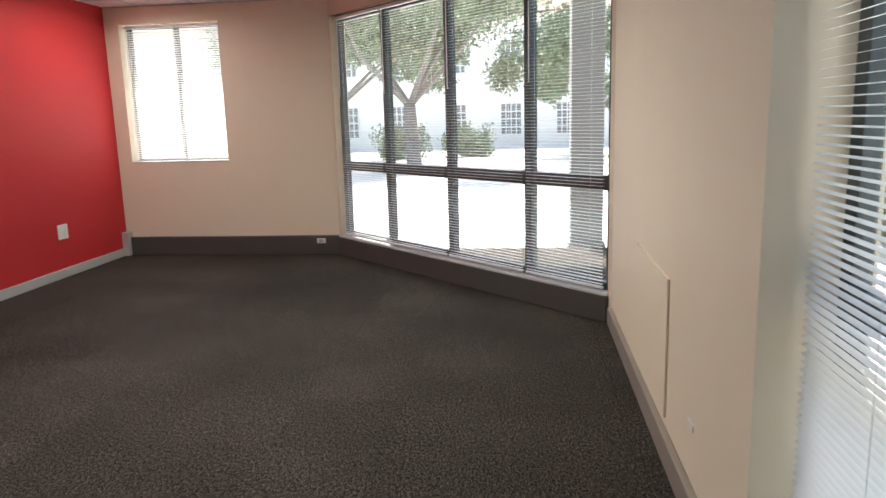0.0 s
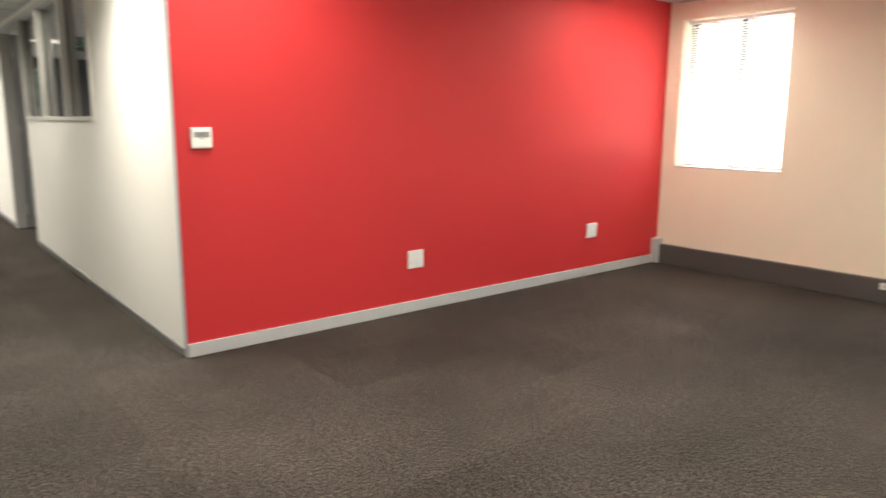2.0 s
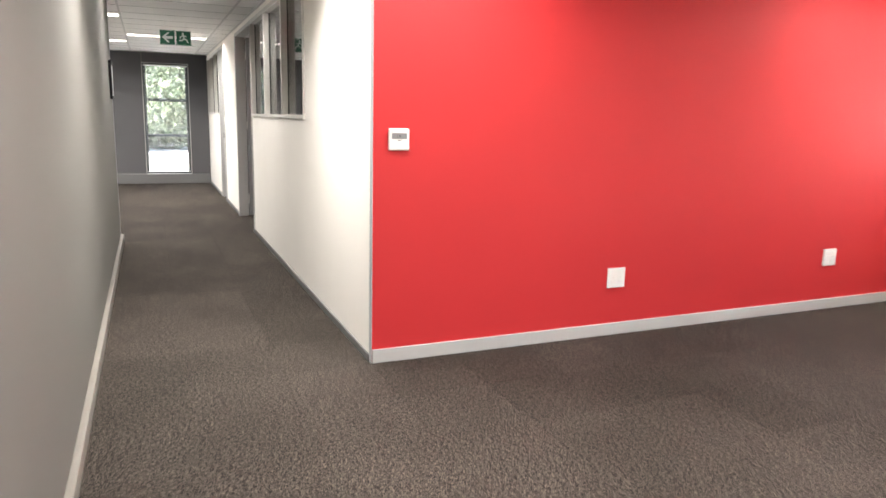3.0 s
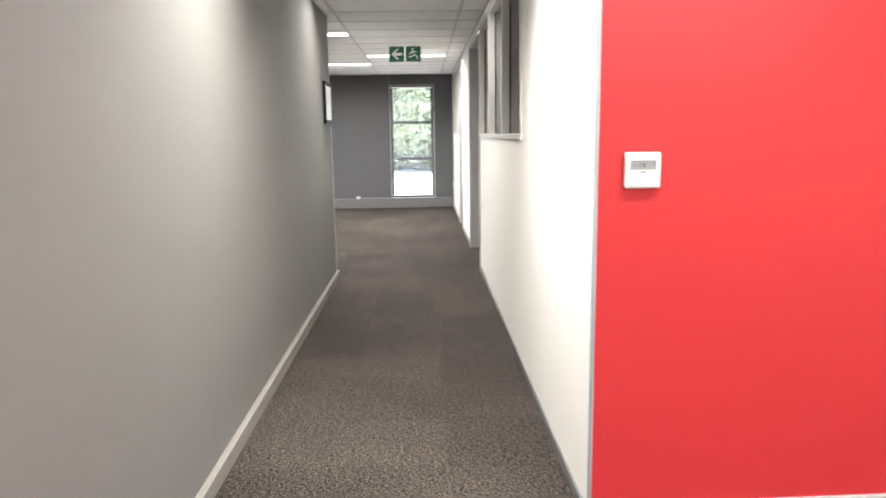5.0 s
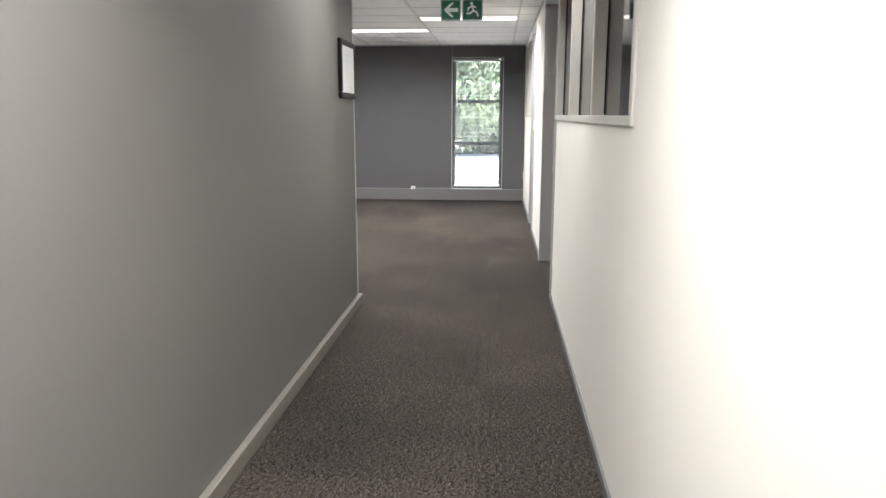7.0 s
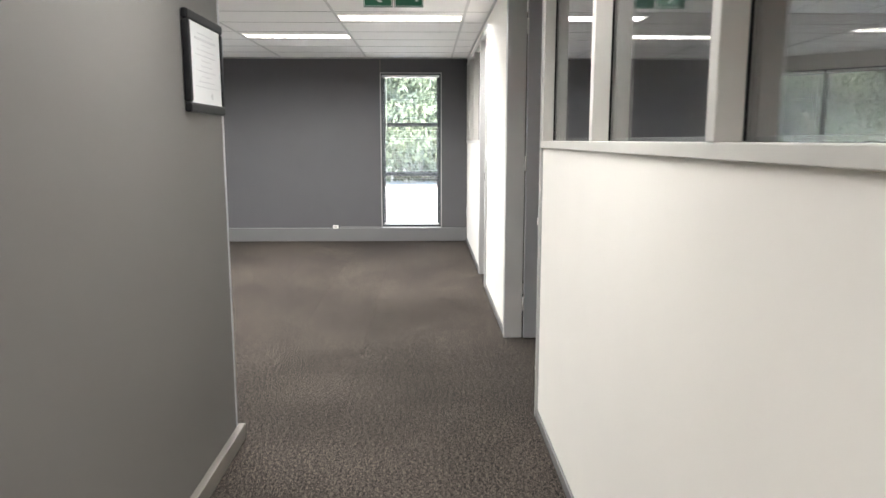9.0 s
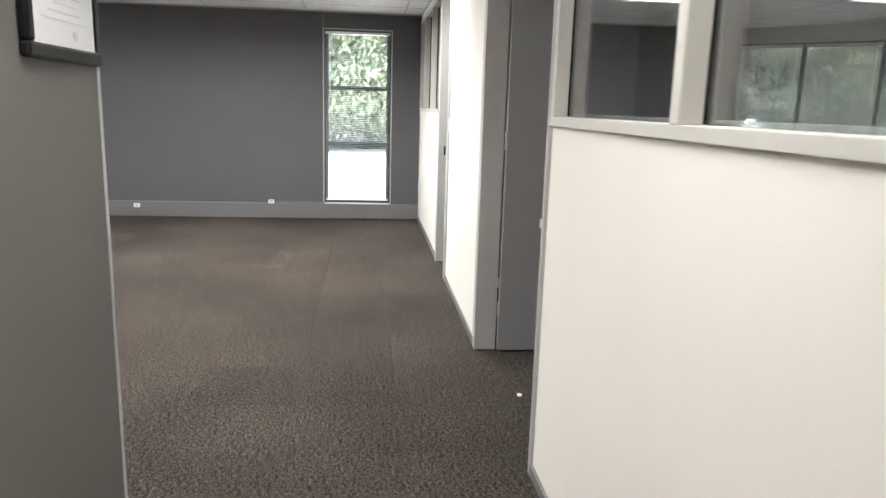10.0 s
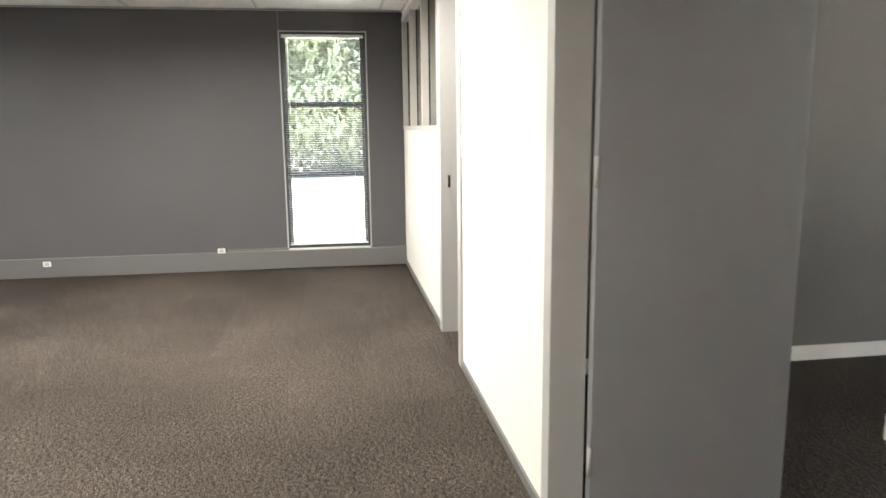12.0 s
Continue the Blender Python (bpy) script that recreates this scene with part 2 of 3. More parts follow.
def window(name, m, s0, s1, z0, z1, uprights, transoms, y=0.08, bar=0.045, thick=0.05, label="", sill=None, metal=None, pane=None, foot=0.0, rail=0.0, set_back=0.0):
    """A fixed metal window set in a wall's opening, in the wall's local axes."""
    metal = metal or WIN_METAL
    w = thing(name, label, "window", m, kind="structure")
    y0, y1 = y - thick / 2, y + thick / 2
    foot, rail = foot or bar, rail or bar
    frm = bmesh.new()
    box(frm, s0, s1, y0, y1, z0, z0 + foot, 0.003), box(frm, s0, s1, y0, y1, z1 - bar, z1, 0.003)
    box(frm, s0, s0 + bar, y0 + 0.002, y1 - 0.002, z0 + foot, z1 - bar, 0.003), box(frm, s1 - bar, s1, y0 + 0.002, y1 - 0.002, z0 + foot, z1 - bar, 0.003)
    part("window_frame", frm, metal, w)
    xs = [s0 + bar, *uprights, s1 - bar]
    zs = [z0 + foot, *transoms, z1 - bar]
    for x in uprights:
        part("mullion", block(x - bar / 2, x + bar / 2, y0 - 0.004, y1 + 0.004, z0 + foot, z1 - bar, bevel=0.003), metal, w)
    for z in transoms:
        for a, b in zip(xs, xs[1:]):
            a2, b2 = a + (bar / 2 if a in uprights else 0), b - (bar / 2 if b in uprights else 0)
            part("transom", block(a2, b2, y0, y1, z - rail / 2, z + rail / 2, bevel=0.003), metal, w)
    for a, b in zip(xs, xs[1:]):
        for c, d in zip(zs, zs[1:]):
            p = part("pane", block(a - 0.005, b + 0.005, y + set_back - 0.003, y + set_back + 0.003, c - 0.005, d + 0.005), pane or GLASS, w)
            p.visible_shadow = False
    if sill:
        part("window_sill", block(s0, s1, sill, y0 - 0.001, z0 - 0.002, z0 + 0.014, bevel=0.004), SILL_GREY, w, "pale painted sill")
    return w


def skirting(name, p, q, height, depth, material, label, bevel=0.003, a=0.0, b=0.0):
    """A board along a wall's foot on its inner side; a and b cut it back at its ends."""
    m, length = along(p, q)
    return solid(name, block(a, length - b, -depth, -0.0005, 0.001, height, bevel=bevel), material, label, "skirting", m, "structure")


# ---- large structure ----
NE = (-0.10, 4.757)
BAY_A, BAY_B = (2.20, 4.757), (4.62, 2.337)
FAR_X, CORE_Y = -11.21, -1.455
BAY_C, BAY_D = (-8.79, -6.30), (FAR_X, -3.88)

w1, m1 = wall("wall_small_window", (-0.30, 4.757), BAY_A, 0.24, CREAM, "cream painted wall with a small blinded window", [(0.35, 1.385, 0.955, 2.33)])
w2, m2 = wall("wall_bay", BAY_A, BAY_B, 0.16, CREAM, "low upstand and lintel round the bay window", [(0.03, 3.392, 0.176, 2.32)])
w3, m3 = wall("wall_east", BAY_B, (4.62, -5.0), 0.26, CREAM, "cream painted wall with a tall blinded window", [(2.787, 5.28, 0.12, 2.40)])
wall("wall_south", (4.62, -5.0), (3.15, -5.0), 0.2, CREAM, "cream painted wall closing the reception")
wall("wall_core_east", (3.15, -5.0), (3.15, CORE_Y - 0.12), 0.12, GREY_WALL, "grey painted end of the service core")
wall("wall_corridor", (3.15, CORE_Y), (-4.54, CORE_Y), 0.12, GREY_WALL, "grey painted corridor wall with a framed certificate")
wall("wall_core_west", (-4.54, CORE_Y - 0.12), (-4.54, -6.3), 0.12, GREY_WALL, "grey painted wall of the service core")
wall("wall_office_south", (-4.54, -6.3), BAY_C, 0.2, DARK_WALL, "dark grey painted wall of the open office")
w4, m4 = wall("wall_office_bay", BAY_C, BAY_D, 0.16, WHITE_WALL, "pale bulkhead and upstand round the office bay window", [(0.04, 3.38, 0.19, 2.31)])
w5, m5 = wall("wall_far", BAY_D, (FAR_X, 4.757), 0.24, DARK_WALL, "dark charcoal painted end wall with a slim window", [(2.70, 3.515, 0.18, 2.295), (5.2, 6.02, 0.18, 2.30)])
wall("wall_back_offices", (FAR_X, 4.757), (-0.30, 4.757), 0.2, WHITE_WALL, "plain back wall of the closed offices with an added window", [(4.2, 8.2, 0.35, 2.4)])
wall("wall_red", (0, 0.003), NE, 0.1, RED, "bright red painted feature wall")
wall("wall_office_divider", (-7.72, 0.1), (-7.72, 4.757), 0.1, GREY_WALL, "grey painted wall between two closed offices")
PX = FAR_X
wp, mp = wall("wall_partition", (FAR_X, 0), (-0.03, 0), 0.1, WHITE_WALL, "warm white partition with doors and high glazing",
              [(-4.79 - PX, -1.80 - PX, 1.362, 2.43), (-6.285 - PX, -4.801 - PX, 0, 2.43), (-8.72 - PX, -7.99 - PX, 0, 2.43), (-11.16 - PX, -8.80 - PX, 1.362, 2.43)])

# Slab over the tiles, added to shut out sky and keep direct sun off.
solid("roof_slab", block(-11.7, 5.1, -6.8, 5.3, 2.75, 3.0), PLASTER, "white plastered roof slab with overhanging eaves", "roof", kind="structure")

# ceiling of lay-in tiles on a grid, with gaps where the lamps sit
TX, TY, X0, Y0 = 0.573, 1.146, -3.45 - 0.573 / 2, -0.22
lamp_cells = []
# The last four fittings are unseen, added to brighten the reception and open office.
for cx, row in ((-3.45, -1), (-5.742, -2), (-8.034, -1), (-9.18, -2), (-0.585, -1), (0.561, 0), (0.561, 3), (2.28, -1), (2.853, 1), (-6.888, -4), (-8.607, -4)):
    lamp_cells.append((round((cx - TX / 2 - X0) / TX), row))
bm_t, bm_g, bm_c = bmesh.new(), bmesh.new(), bmesh.new()
for i in range(-14, 17):
    for j in range(-6, 5):
        x0, x1, y0, y1 = X0 + i * TX, X0 + (i + 1) * TX, Y0 + j * TY, Y0 + (j + 1) * TY
        x0, x1, y0, y1 = max(x0, -11.4), min(x1, 4.85), max(y0, -6.45), min(y1, 4.95)
        if x1 - x0 < 0.05 or y1 - y0 < 0.05:
            continue
        if (i, j) in lamp_cells:
            box(bm_t, x0, x0 + 0.136, y0, y1, 2.502, 2.53), box(bm_t, x1 - 0.136, x1, y0, y1, 2.502, 2.53)
        else:
            box(bm_t, x0, x1, y0, y1, 2.502, 2.53)
for i in range(-14, 17):
    x = X0 + i * TX
    if -11.4 < x < 4.8:
        box(bm_c, x - 0.004, x + 0.004, -6.4, 4.9, 2.5005, 2.5035)
for j in range(-6, 6):
    y = Y0 + j * TY
    if -6.4 < y < 4.9:
        box(bm_g, -11.4, 4.8, y - 0.012, y + 0.012, 2.4972, 2.5032)
ceiling = solid("ceiling", bm_t, CEIL, "white lay-in ceiling tiles on a metal grid", "ceiling", kind="structure")
part("ceiling_grid", bm_g, TBAR, ceiling)
part("ceiling_joints", bm_c, TBAR_DARK, ceiling)
wall_angle = bmesh.new()
for a in ((FAR_X + 0.001, FAR_X + 0.02, -3.88, -0.001), (-4.54, 3.15, CORE_Y + 0.001, CORE_Y + 0.018), (FAR_X + 0.02, -0.03, -0.018, -0.001), (0.0, 2.2, 4.738, 4.756), (4.60, 4.619, -5, 2.33)):
    box(wall_angle, *a, 2.488, 2.497)
part("ceiling_edge_angle", wall_angle, TBAR, ceiling)


def ceiling_light():
    """A recessed twin-tube fitting with a louvred reflector."""
    f = thing("ceiling_light", "recessed white twin-tube fluorescent ceiling light, switched on", "ceiling light", group="recessed ceiling lights")
    h, w = TY / 2 - 0.014, 0.148
    tray = bmesh.new()
    box(tray, -w, w, -h, h, 0.088, 0.094)
    box(tray, -w, -w + 0.004, -h, h, -0.004, 0.088), box(tray, w - 0.004, w, -h, h, -0.004, 0.088)
    box(tray, -w + 0.004, w - 0.004, -h, -h + 0.004, -0.004, 0.088), box(tray, -w + 0.004, w - 0.004, h - 0.004, h, -0.004, 0.088)
    part("housing", tray, WHITE_PLASTIC, f)
    lip = bmesh.new()
    box(lip, -w - 0.012, -w + 0.006, -h, h, -0.007, -0.0045), box(lip, w - 0.006, w + 0.012, -h, h, -0.007, -0.0045)
    part("trim_frame", lip, WHITE_PLASTIC, f)
    part("centre_spine", block(-0.014, 0.014, -h + 0.01, h - 0.01, 0.01, 0.05, bevel=0.003), WHITE_PLASTIC, f)
    for x in (-0.075, 0.075):
        part("fluorescent_tube", rod((x, -h + 0.02, 0.05), (x, h - 0.02, 0.05), 0.013, 0.013, 12), TUBE, f, "glowing white tube", True)
    for k in range(1, 8):
        y = -h + 2 * h * k / 8
        part("louvre", block(-w + 0.006, w - 0.006, y - 0.001, y + 0.001, 0.0, 0.03), WHITE_PLASTIC, f)
    return f


# Levels 7 to 10 set the added, unseen fittings.
LEVEL = {0: 0.5, 1: 1.5, 2: 1.4, 3: 1.45, 4: 1.25, 5: 0.5, 6: 0.5, 7: 1.1, 8: 1.6, 9: 1.2, 10: 1.2}
SPREAD = {0: 150, 4: 140}
first = None
for n, (i, j) in enumerate(lamp_cells):
    m = pose(X0 + (i + 0.5) * TX, Y0 + (j + 0.5) * TY, 2.502)
    first = copy_thing(first, m) if first else ceiling_light()
    first.matrix_world = m
    lamp = new("tube_glow", bpy.data.lights.new("tube_glow", "AREA"))
    lamp.data.shape, lamp.data.size, lamp.data.size_y = "RECTANGLE", 0.2, 1.05
    lamp.data.energy, lamp.data.color, lamp.data.spread = LAMP * LEVEL.get(n, 1.0), (1, 0.975, 0.935), radians(SPREAD.get(n, 165))
    lamp.matrix_world = pose(X0 + (i + 0.5) * TX, Y0 + (j + 0.5) * TY, 2.497)
    tagged(lamp, "light of a fluorescent ceiling fitting", "light")

# pale edge trim round the slim end window, and the joint above it
tr = bmesh.new()
for a in ((-1.194, -1.181, 0.19, 2.308), (-0.364, -0.351, 0.19, 2.308), (-1.181, -0.364, 2.296, 2.308)):
    box(tr, FAR_X + 0.0005, FAR_X + 0.008, a[0], a[1], a[2], a[3])
solid("window_trim", tr, PALE_GREY, "pale metal edge trim round the slim window", "trim", kind="structure")
solid("wall_joint_strip", block(FAR_X + 0.0005, FAR_X + 0.004, -1.194, -1.182, 2.309, 2.487), SKIRT_GREY, "grey joint strip between window and ceiling", "trim", kind="structure")

# skirtings and cable ducts
skirting("skirting_red", (0, 0.003), NE, 0.082, 0.016, PALE_GREY, "pale grey skirting under the red wall")
skirting("duct_small_window", (-0.09, 4.757), BAY_A, 0.19, 0.05, DUCT_BROWN, "brown-grey cable duct along the floor", 0.006)
skirting("duct_bay", BAY_A, BAY_B, 0.174, 0.035, DUCT_BROWN, "brown-grey upstand under the bay window", 0.006, 0.02, 0.02)
skirting("skirting_east", BAY_B, (4.62, -0.45), 0.11, 0.03, SKIRT_TAN, "tan skirting of the cream wall", 0.005, 0.03)
skirting("skirting_corridor_grey", (3.15, CORE_Y), (-4.54, CORE_Y), 0.078, 0.033, SKIRT_GREY, "pale grey boxed skirting of the corridor", 0.005, 0, -0.03)
skirting("skirting_core_west", (-4.54, CORE_Y), (-4.54, -6.3), 0.078, 0.03, SKIRT_GREY, "pale grey skirting", 0.005, -0.001)
for a, b in ((-4.79, -0.03), (-7.94, -6.345), (-11.21, -8.79)):
    skirting("skirting_partition", (a, 0), (b, 0), 0.048, 0.013, DUCT_GREY, "narrow grey skirting of the white partition")
skirting("duct_far", BAY_D, (FAR_X, 0), 0.185, 0.05, DUCT_GREY, "grey cable duct along the charcoal wall", 0.006)
skirting("duct_office_bay", BAY_C, BAY_D, 0.188, 0.035, DUCT_GREY, "grey upstand under the office bay window", 0.006, 0.02, 0.02)
skirting("skirting_divider", (-7.72, 0.1), (-7.72, 4.757), 0.09, 0.015, WHITE_PLASTIC, "white skirting of the closed office")
solid("corner_trim", block(-0.034, 0.0035, -0.0045, 0.0025, 0.0, 2.497, bevel=0.001), ALU, "grey aluminium edge strip on the corner", "trim", kind="structure")
solid("corner_trim", block(-4.5445, -4.525, CORE_Y - 0.03, CORE_Y + 0.003, 0.0, 2.497, bevel=0.001), ALU, "pale aluminium edge strip on the grey corner", "trim", kind="structure")
solid("corner_block", block(-0.105, -0.03, 4.66, 4.756, 0.001, 0.245, bevel=0.006), PALE_GREY, "pale block closing the cable duct", "trim", kind="structure")

# windows
window("window_small", m1, 0.35, 1.385, 0.955, 2.33, (0.87,), (), y=0.17, bar=0.04, label="small two-light window behind a white blind", sill=0.002)
window("window_bay", m2, 0.03, 3.392, 0.176, 2.32, (0.84, 1.73, 2.62), (0.89,), y=0.09, bar=0.062, thick=0.06, rail=0.095, label="four-light floor to ceiling bay window in dark metal", sill=-0.03)
window("window_east", m3, 2.787, 5.28, 0.12, 2.40, (3.62, 4.45), (0.89,), y=0.2, bar=0.06, label="tall metal window behind a white blind", sill=0.002)
window("window_far", m5, 2.70, 3.515, 0.18, 2.295, (), (0.93, 1.61), y=0.06, bar=0.052, label="slim three-light window in dark metal", sill=-0.045)
# Unseen window, added to bring daylight into the narrow office.
window("window_closed_office_unseen", m5, 5.2, 6.02, 0.18, 2.30, (), (0.93, 1.61), y=0.08, bar=0.04, label="slim three-light window in dark metal", sill=-0.02)
# Unseen window, added so daylight reaches the office behind the partition.
window("window_back_office_unseen", along((FAR_X, 4.757), (-0.3, 4.757))[0], 4.2, 8.2, 0.35, 2.4, (5.2, 6.2, 7.2), (), y=0.1, bar=0.05, label="unseen four-light window added to light a closed office", sill=0.002)
window("window_office_bay", m4, 0.04, 3.38, 0.19, 2.31, (0.87, 1.71, 2.55), (0.89,), y=0.09, bar=0.062, thick=0.06, rail=0.095, label="four-light floor to ceiling bay window in dark metal", sill=-0.03)

blind(m1 @ pose(0.36, 0.075, 0), 1.015, 2.32, 0.975, 40, label="white aluminium venetian blind, lowered with slats half open")
for a, b, low, tilt in ((0.09, 0.83, 0.205, 6), (0.85, 1.72, 0.205, 5), (1.74, 2.61, 0.205, 6), (2.63, 3.34, 0.205, 7)):
    blind(m2 @ pose(a, 0.022, 0), b - a, 2.3, low, tilt, depth=0.017)
blind(m3 @ pose(2.81, 0.10, 0), 2.44, 2.38, 0.16, 10, 0.020, True, depth=0.019)
blind(m5 @ pose(2.712, 0.015, 0), 0.79, 2.275, 0.225, 6, depth=0.017)
# Unseen blind, added to stop sun patches from the back office window.
blind(along((FAR_X, 4.757), (-0.3, 4.757))[0] @ pose(4.22, 0.03, 0), 3.96, 2.38, 0.38, 4)
for a, b in ((0.09, 0.86), (0.88, 1.70), (1.72, 2.54), (2.56, 3.33)):
    blind(m4 @ pose(a, 0.022, 0), b - a, 2.29, 0.22, 10)


# glazed partition screens, in the partition's axes
def screen(name, s0, s1, uprights, label):
    w = window(name, mp, s0, s1, 1.362, 2.43, uprights, (), y=0.05, bar=0.045, thick=0.124, label=label, metal=FRAME_GREY, pane=PART_GLASS, foot=0.034, set_back=-0.002)
    xs = [s0 + 0.045, *uprights, s1 - 0.045]
    for a, b in zip(xs, xs[1:]):
        a2, b2 = a + (0.0225 if a in uprights else 0), b - (0.0225 if b in uprights else 0)
        bead = bmesh.new()
        box(bead, a2 + 0.002, b2 - 0.002, 0.058, 0.085, 1.3965, 1.408, 0.003)
        box(bead, a2 + 0.002, a2 + 0.014, 0.058, 0.085, 1.408, 2.385, 0.003), box(bead, b2 - 0.014, b2 - 0.002, 0.058, 0.085, 1.408, 2.385, 0.003)
        part("glazing_bead", bead, FRAME_GREY, w)
        gasket = bmesh.new()
        box(gasket, a2 + 0.0005, a2 + 0.005, 0.0385, 0.0445, 1.398, 2.384), box(gasket, b2 - 0.005, b2 - 0.0005, 0.0385, 0.0445, 1.398, 2.384)
        part("gasket", gasket, BLACK, w, "black rubber gasket")
    return w


screen("window_partition_corridor", -4.79 - PX, -1.80 - PX, (-3.745 - PX, -2.745 - PX), "three-light glazed screen in a grey frame")
screen("window_partition_office", -11.16 - PX, -8.80 - PX, (-10.4 - PX, -9.6 - PX), "three-light glazed screen in a grey frame")


# ---- things ----
def door_frame(name, s0, s1, label, w0=0.045, w1=0.045):
    """Grey enamelled frame lining an opening of the partition."""
    f = thing(name, label, "door frame", mp, kind="structure")
    for a, b, n in ((s0 - w0, s0 + w0, "jamb"), (s1 - w1, s1 + w1, "jamb")):
        bm = bmesh.new()
        box(bm, a, b, -0.014, 0.114, 0.001, 2.43, 0.004)
        part(n, bm, JAMB_GREY, f)
    part("head", block(s0 + w0, s1 - w1, -0.012, 0.112, 2.385, 2.43, bevel=0.004), JAMB_GREY, f)
    return f


d1 = door_frame("door_frame", -6.29 - PX, -4.80 - PX, "grey enamelled frame of a wide office doorway", 0.04, 0.012)
part("strike_plate", block(-4.8165 - PX, -4.8115 - PX, 0.02, 0.05, 0.99, 1.06), STEEL, d1)
part("keeper_lip", block(-4.832 - PX, -4.8125 - PX, -0.016, 0.04, 0.985, 1.02, bevel=0.002), WHITE_PLASTIC, d1, "pale metal keeper lip")
d2 = door_frame("door_frame", -8.722 - PX, -7.988 - PX, "grey enamelled frame of a narrow office doorway")
part("strike_plate", block(-8.6765 - PX, -8.672 - PX, 0.036, 0.052, 0.99, 1.07), BLACK, d2, "dark lock keep")

door = thing("door", "flat grey laminate door standing open into the office", "door", pose(-6.226, 0.096, 0.0))
part("leaf", block(-0.02, 0.02, 0.0235, 0.742, 0.012, 2.38, bevel=0.003), DOOR_GREY, door)
for z in (0.26, 1.24, 2.15):
    pin = part("hinge", rod((0.016, 0.021, z - 0.05), (0.016, 0.021, z + 0.05), 0.0075, 0.0075, 12), PALE_GREY, door, "steel butt hinge", True)
    part("hinge_leaf", block(0.0, 0.019, 0.0205, 0.0233, z - 0.05, z + 0.05), PALE_GREY, pin)
    for k in (-0.017, 0.017):
        part("knuckle_joint", rod((0.016, 0.021, z + k - 0.001), (0.016, 0.021, z + k + 0.001), 0.0082, 0.0082, 12), SHADE_PLASTIC, pin)


def wall_plate(name, m, w, h, label, category, kind):
    """White switch or socket plate; local x across, y away from the wall (negative), z up."""
    p = thing(name, label, category, m)
    part("plate", block(-w / 2, w / 2, -0.012, 0, -h / 2, h / 2, bevel=0.004), WHITE_PLASTIC, p)
    if kind == "socket":
        for k in (-1, 1):
            part("socket_outlet", block(k * w * 0.22 - w * 0.17, k * w * 0.22 + w * 0.17, -0.0145, -0.0118, -h * 0.34, h * 0.1, bevel=0.001), WHITE_PLASTIC, p)
            for a, b in ((0, 0.02), (-0.012, -0.01), (0.012, -0.01)):
                o = part("pin_hole", rod((k * w * 0.22 + a, -0.0146, b - h * 0.12), (k * w * 0.22 + a, -0.0152, b - h * 0.12), 0.003, 0.003, 8), SHADE_PLASTIC, p)
            part("rocker", block(k * w * 0.22 - 0.012, k * w * 0.22 + 0.012, -0.016, -0.0118, h * 0.22, h * 0.38, bevel=0.0015), WHITE_PLASTIC, p)
    else:
        part("rocker", block(-w * 0.28, w * 0.28, -0.016, -0.0118, -h * 0.25, h * 0.25, bevel=0.002), WHITE_PLASTIC, p)
    return p


def on_red(y, z):
    return pose(-0.021 * y + 0.0005, y, z, 0, 0, 90 + 1.2)


wall_plate("power_socket", on_red(1.685, 0.39), 0.138, 0.132, "white square double power socket on the red wall", "socket", "socket")
wall_plate("power_socket", on_red(3.70, 0.413), 0.138, 0.132, "white square double power socket on the red wall", "socket", "socket")
wall_plate("light_switch", pose(-7.87, -0.0005, 1.28), 0.07, 0.12, "white light switch on the white partition", "switch", "switch")

wall_plate("power_socket", pose(-11.02, -0.0005, 0.42), 0.1, 0.145, "white power socket at the end of the partition", "socket", "switch")

th = thing("thermostat", "ivory air-conditioning controller with a small display", "thermostat", on_red(0.147, 1.277))
part("case", block(-0.061, 0.061, -0.022, 0, -0.06, 0.06, bevel=0.0085), WHITE_PLASTIC, th)
panel = part("display_surround", block(-0.045, 0.045, -0.0236, -0.0215, 0.001, 0.046, bevel=0.0006), SHADE_PLASTIC, th, "pale grey display surround")
glass = part("display", block(-0.0425, 0.0425, -0.0242, -0.0232, 0.004, 0.033), LCD, th, "grey liquid crystal display")
part("legend_strip", block(-0.0425, 0.0425, -0.0242, -0.0232, 0.035, 0.0445), WHITE_PLASTIC, th)
for a, b in ((-0.038, -0.024), (-0.014, -0.006), (0.014, 0.034)):
    part("legend_mark", block(a, b, -0.0246, -0.0241, 0.039, 0.0405), SHADE_PLASTIC, panel)
for a, b, c, d in ((-0.034, -0.02, 0.0175, 0.019), (-0.012, -0.010, 0.010, 0.026), (0.036, 0.038, 0.018, 0.031), (-0.038, 0.012, 0.031, 0.0322), (-0.002, 0.006, 0.012, 0.024)):
    part("display_segment", block(a, b, -0.0246, -0.0241, c, d), INK, glass)
part("logo_bar", block(-0.043, -0.028, -0.0228, -0.0215, 0.050, 0.053), SHADE_PLASTIC, th)
nb = rod((0, -0.0228, -0.003), (0, -0.0214, -0.003), 0.012, 0.012, 20)
for v in nb.verts:
    v.co.z = -0.003 + min(v.co.z + 0.003, 0) * 0.38
part("flap_notch", nb, INK, th, "dark finger notch of the flap")
part("flap_line", block(-0.056, 0.056, -0.0223, -0.0215, -0.0515, -0.0508), SHADE_PLASTIC, th)

for y, z in ((-1.83, 0.205), (-3.44, 0.135)):
    s = thing("duct_socket", "small white outlet plate on the grey cable duct", "socket", pose(FAR_X + 0.05, y, z, 0, 0, 90))
    part("plate", block(-0.036, 0.036, -0.012, 0, -0.024, 0.024, bevel=0.004), WHITE_PLASTIC, s)
    part("socket_outlet", block(-0.02, 0.02, -0.0145, -0.011, -0.016, 0.016, bevel=0.002), SHADE_PLASTIC, s)
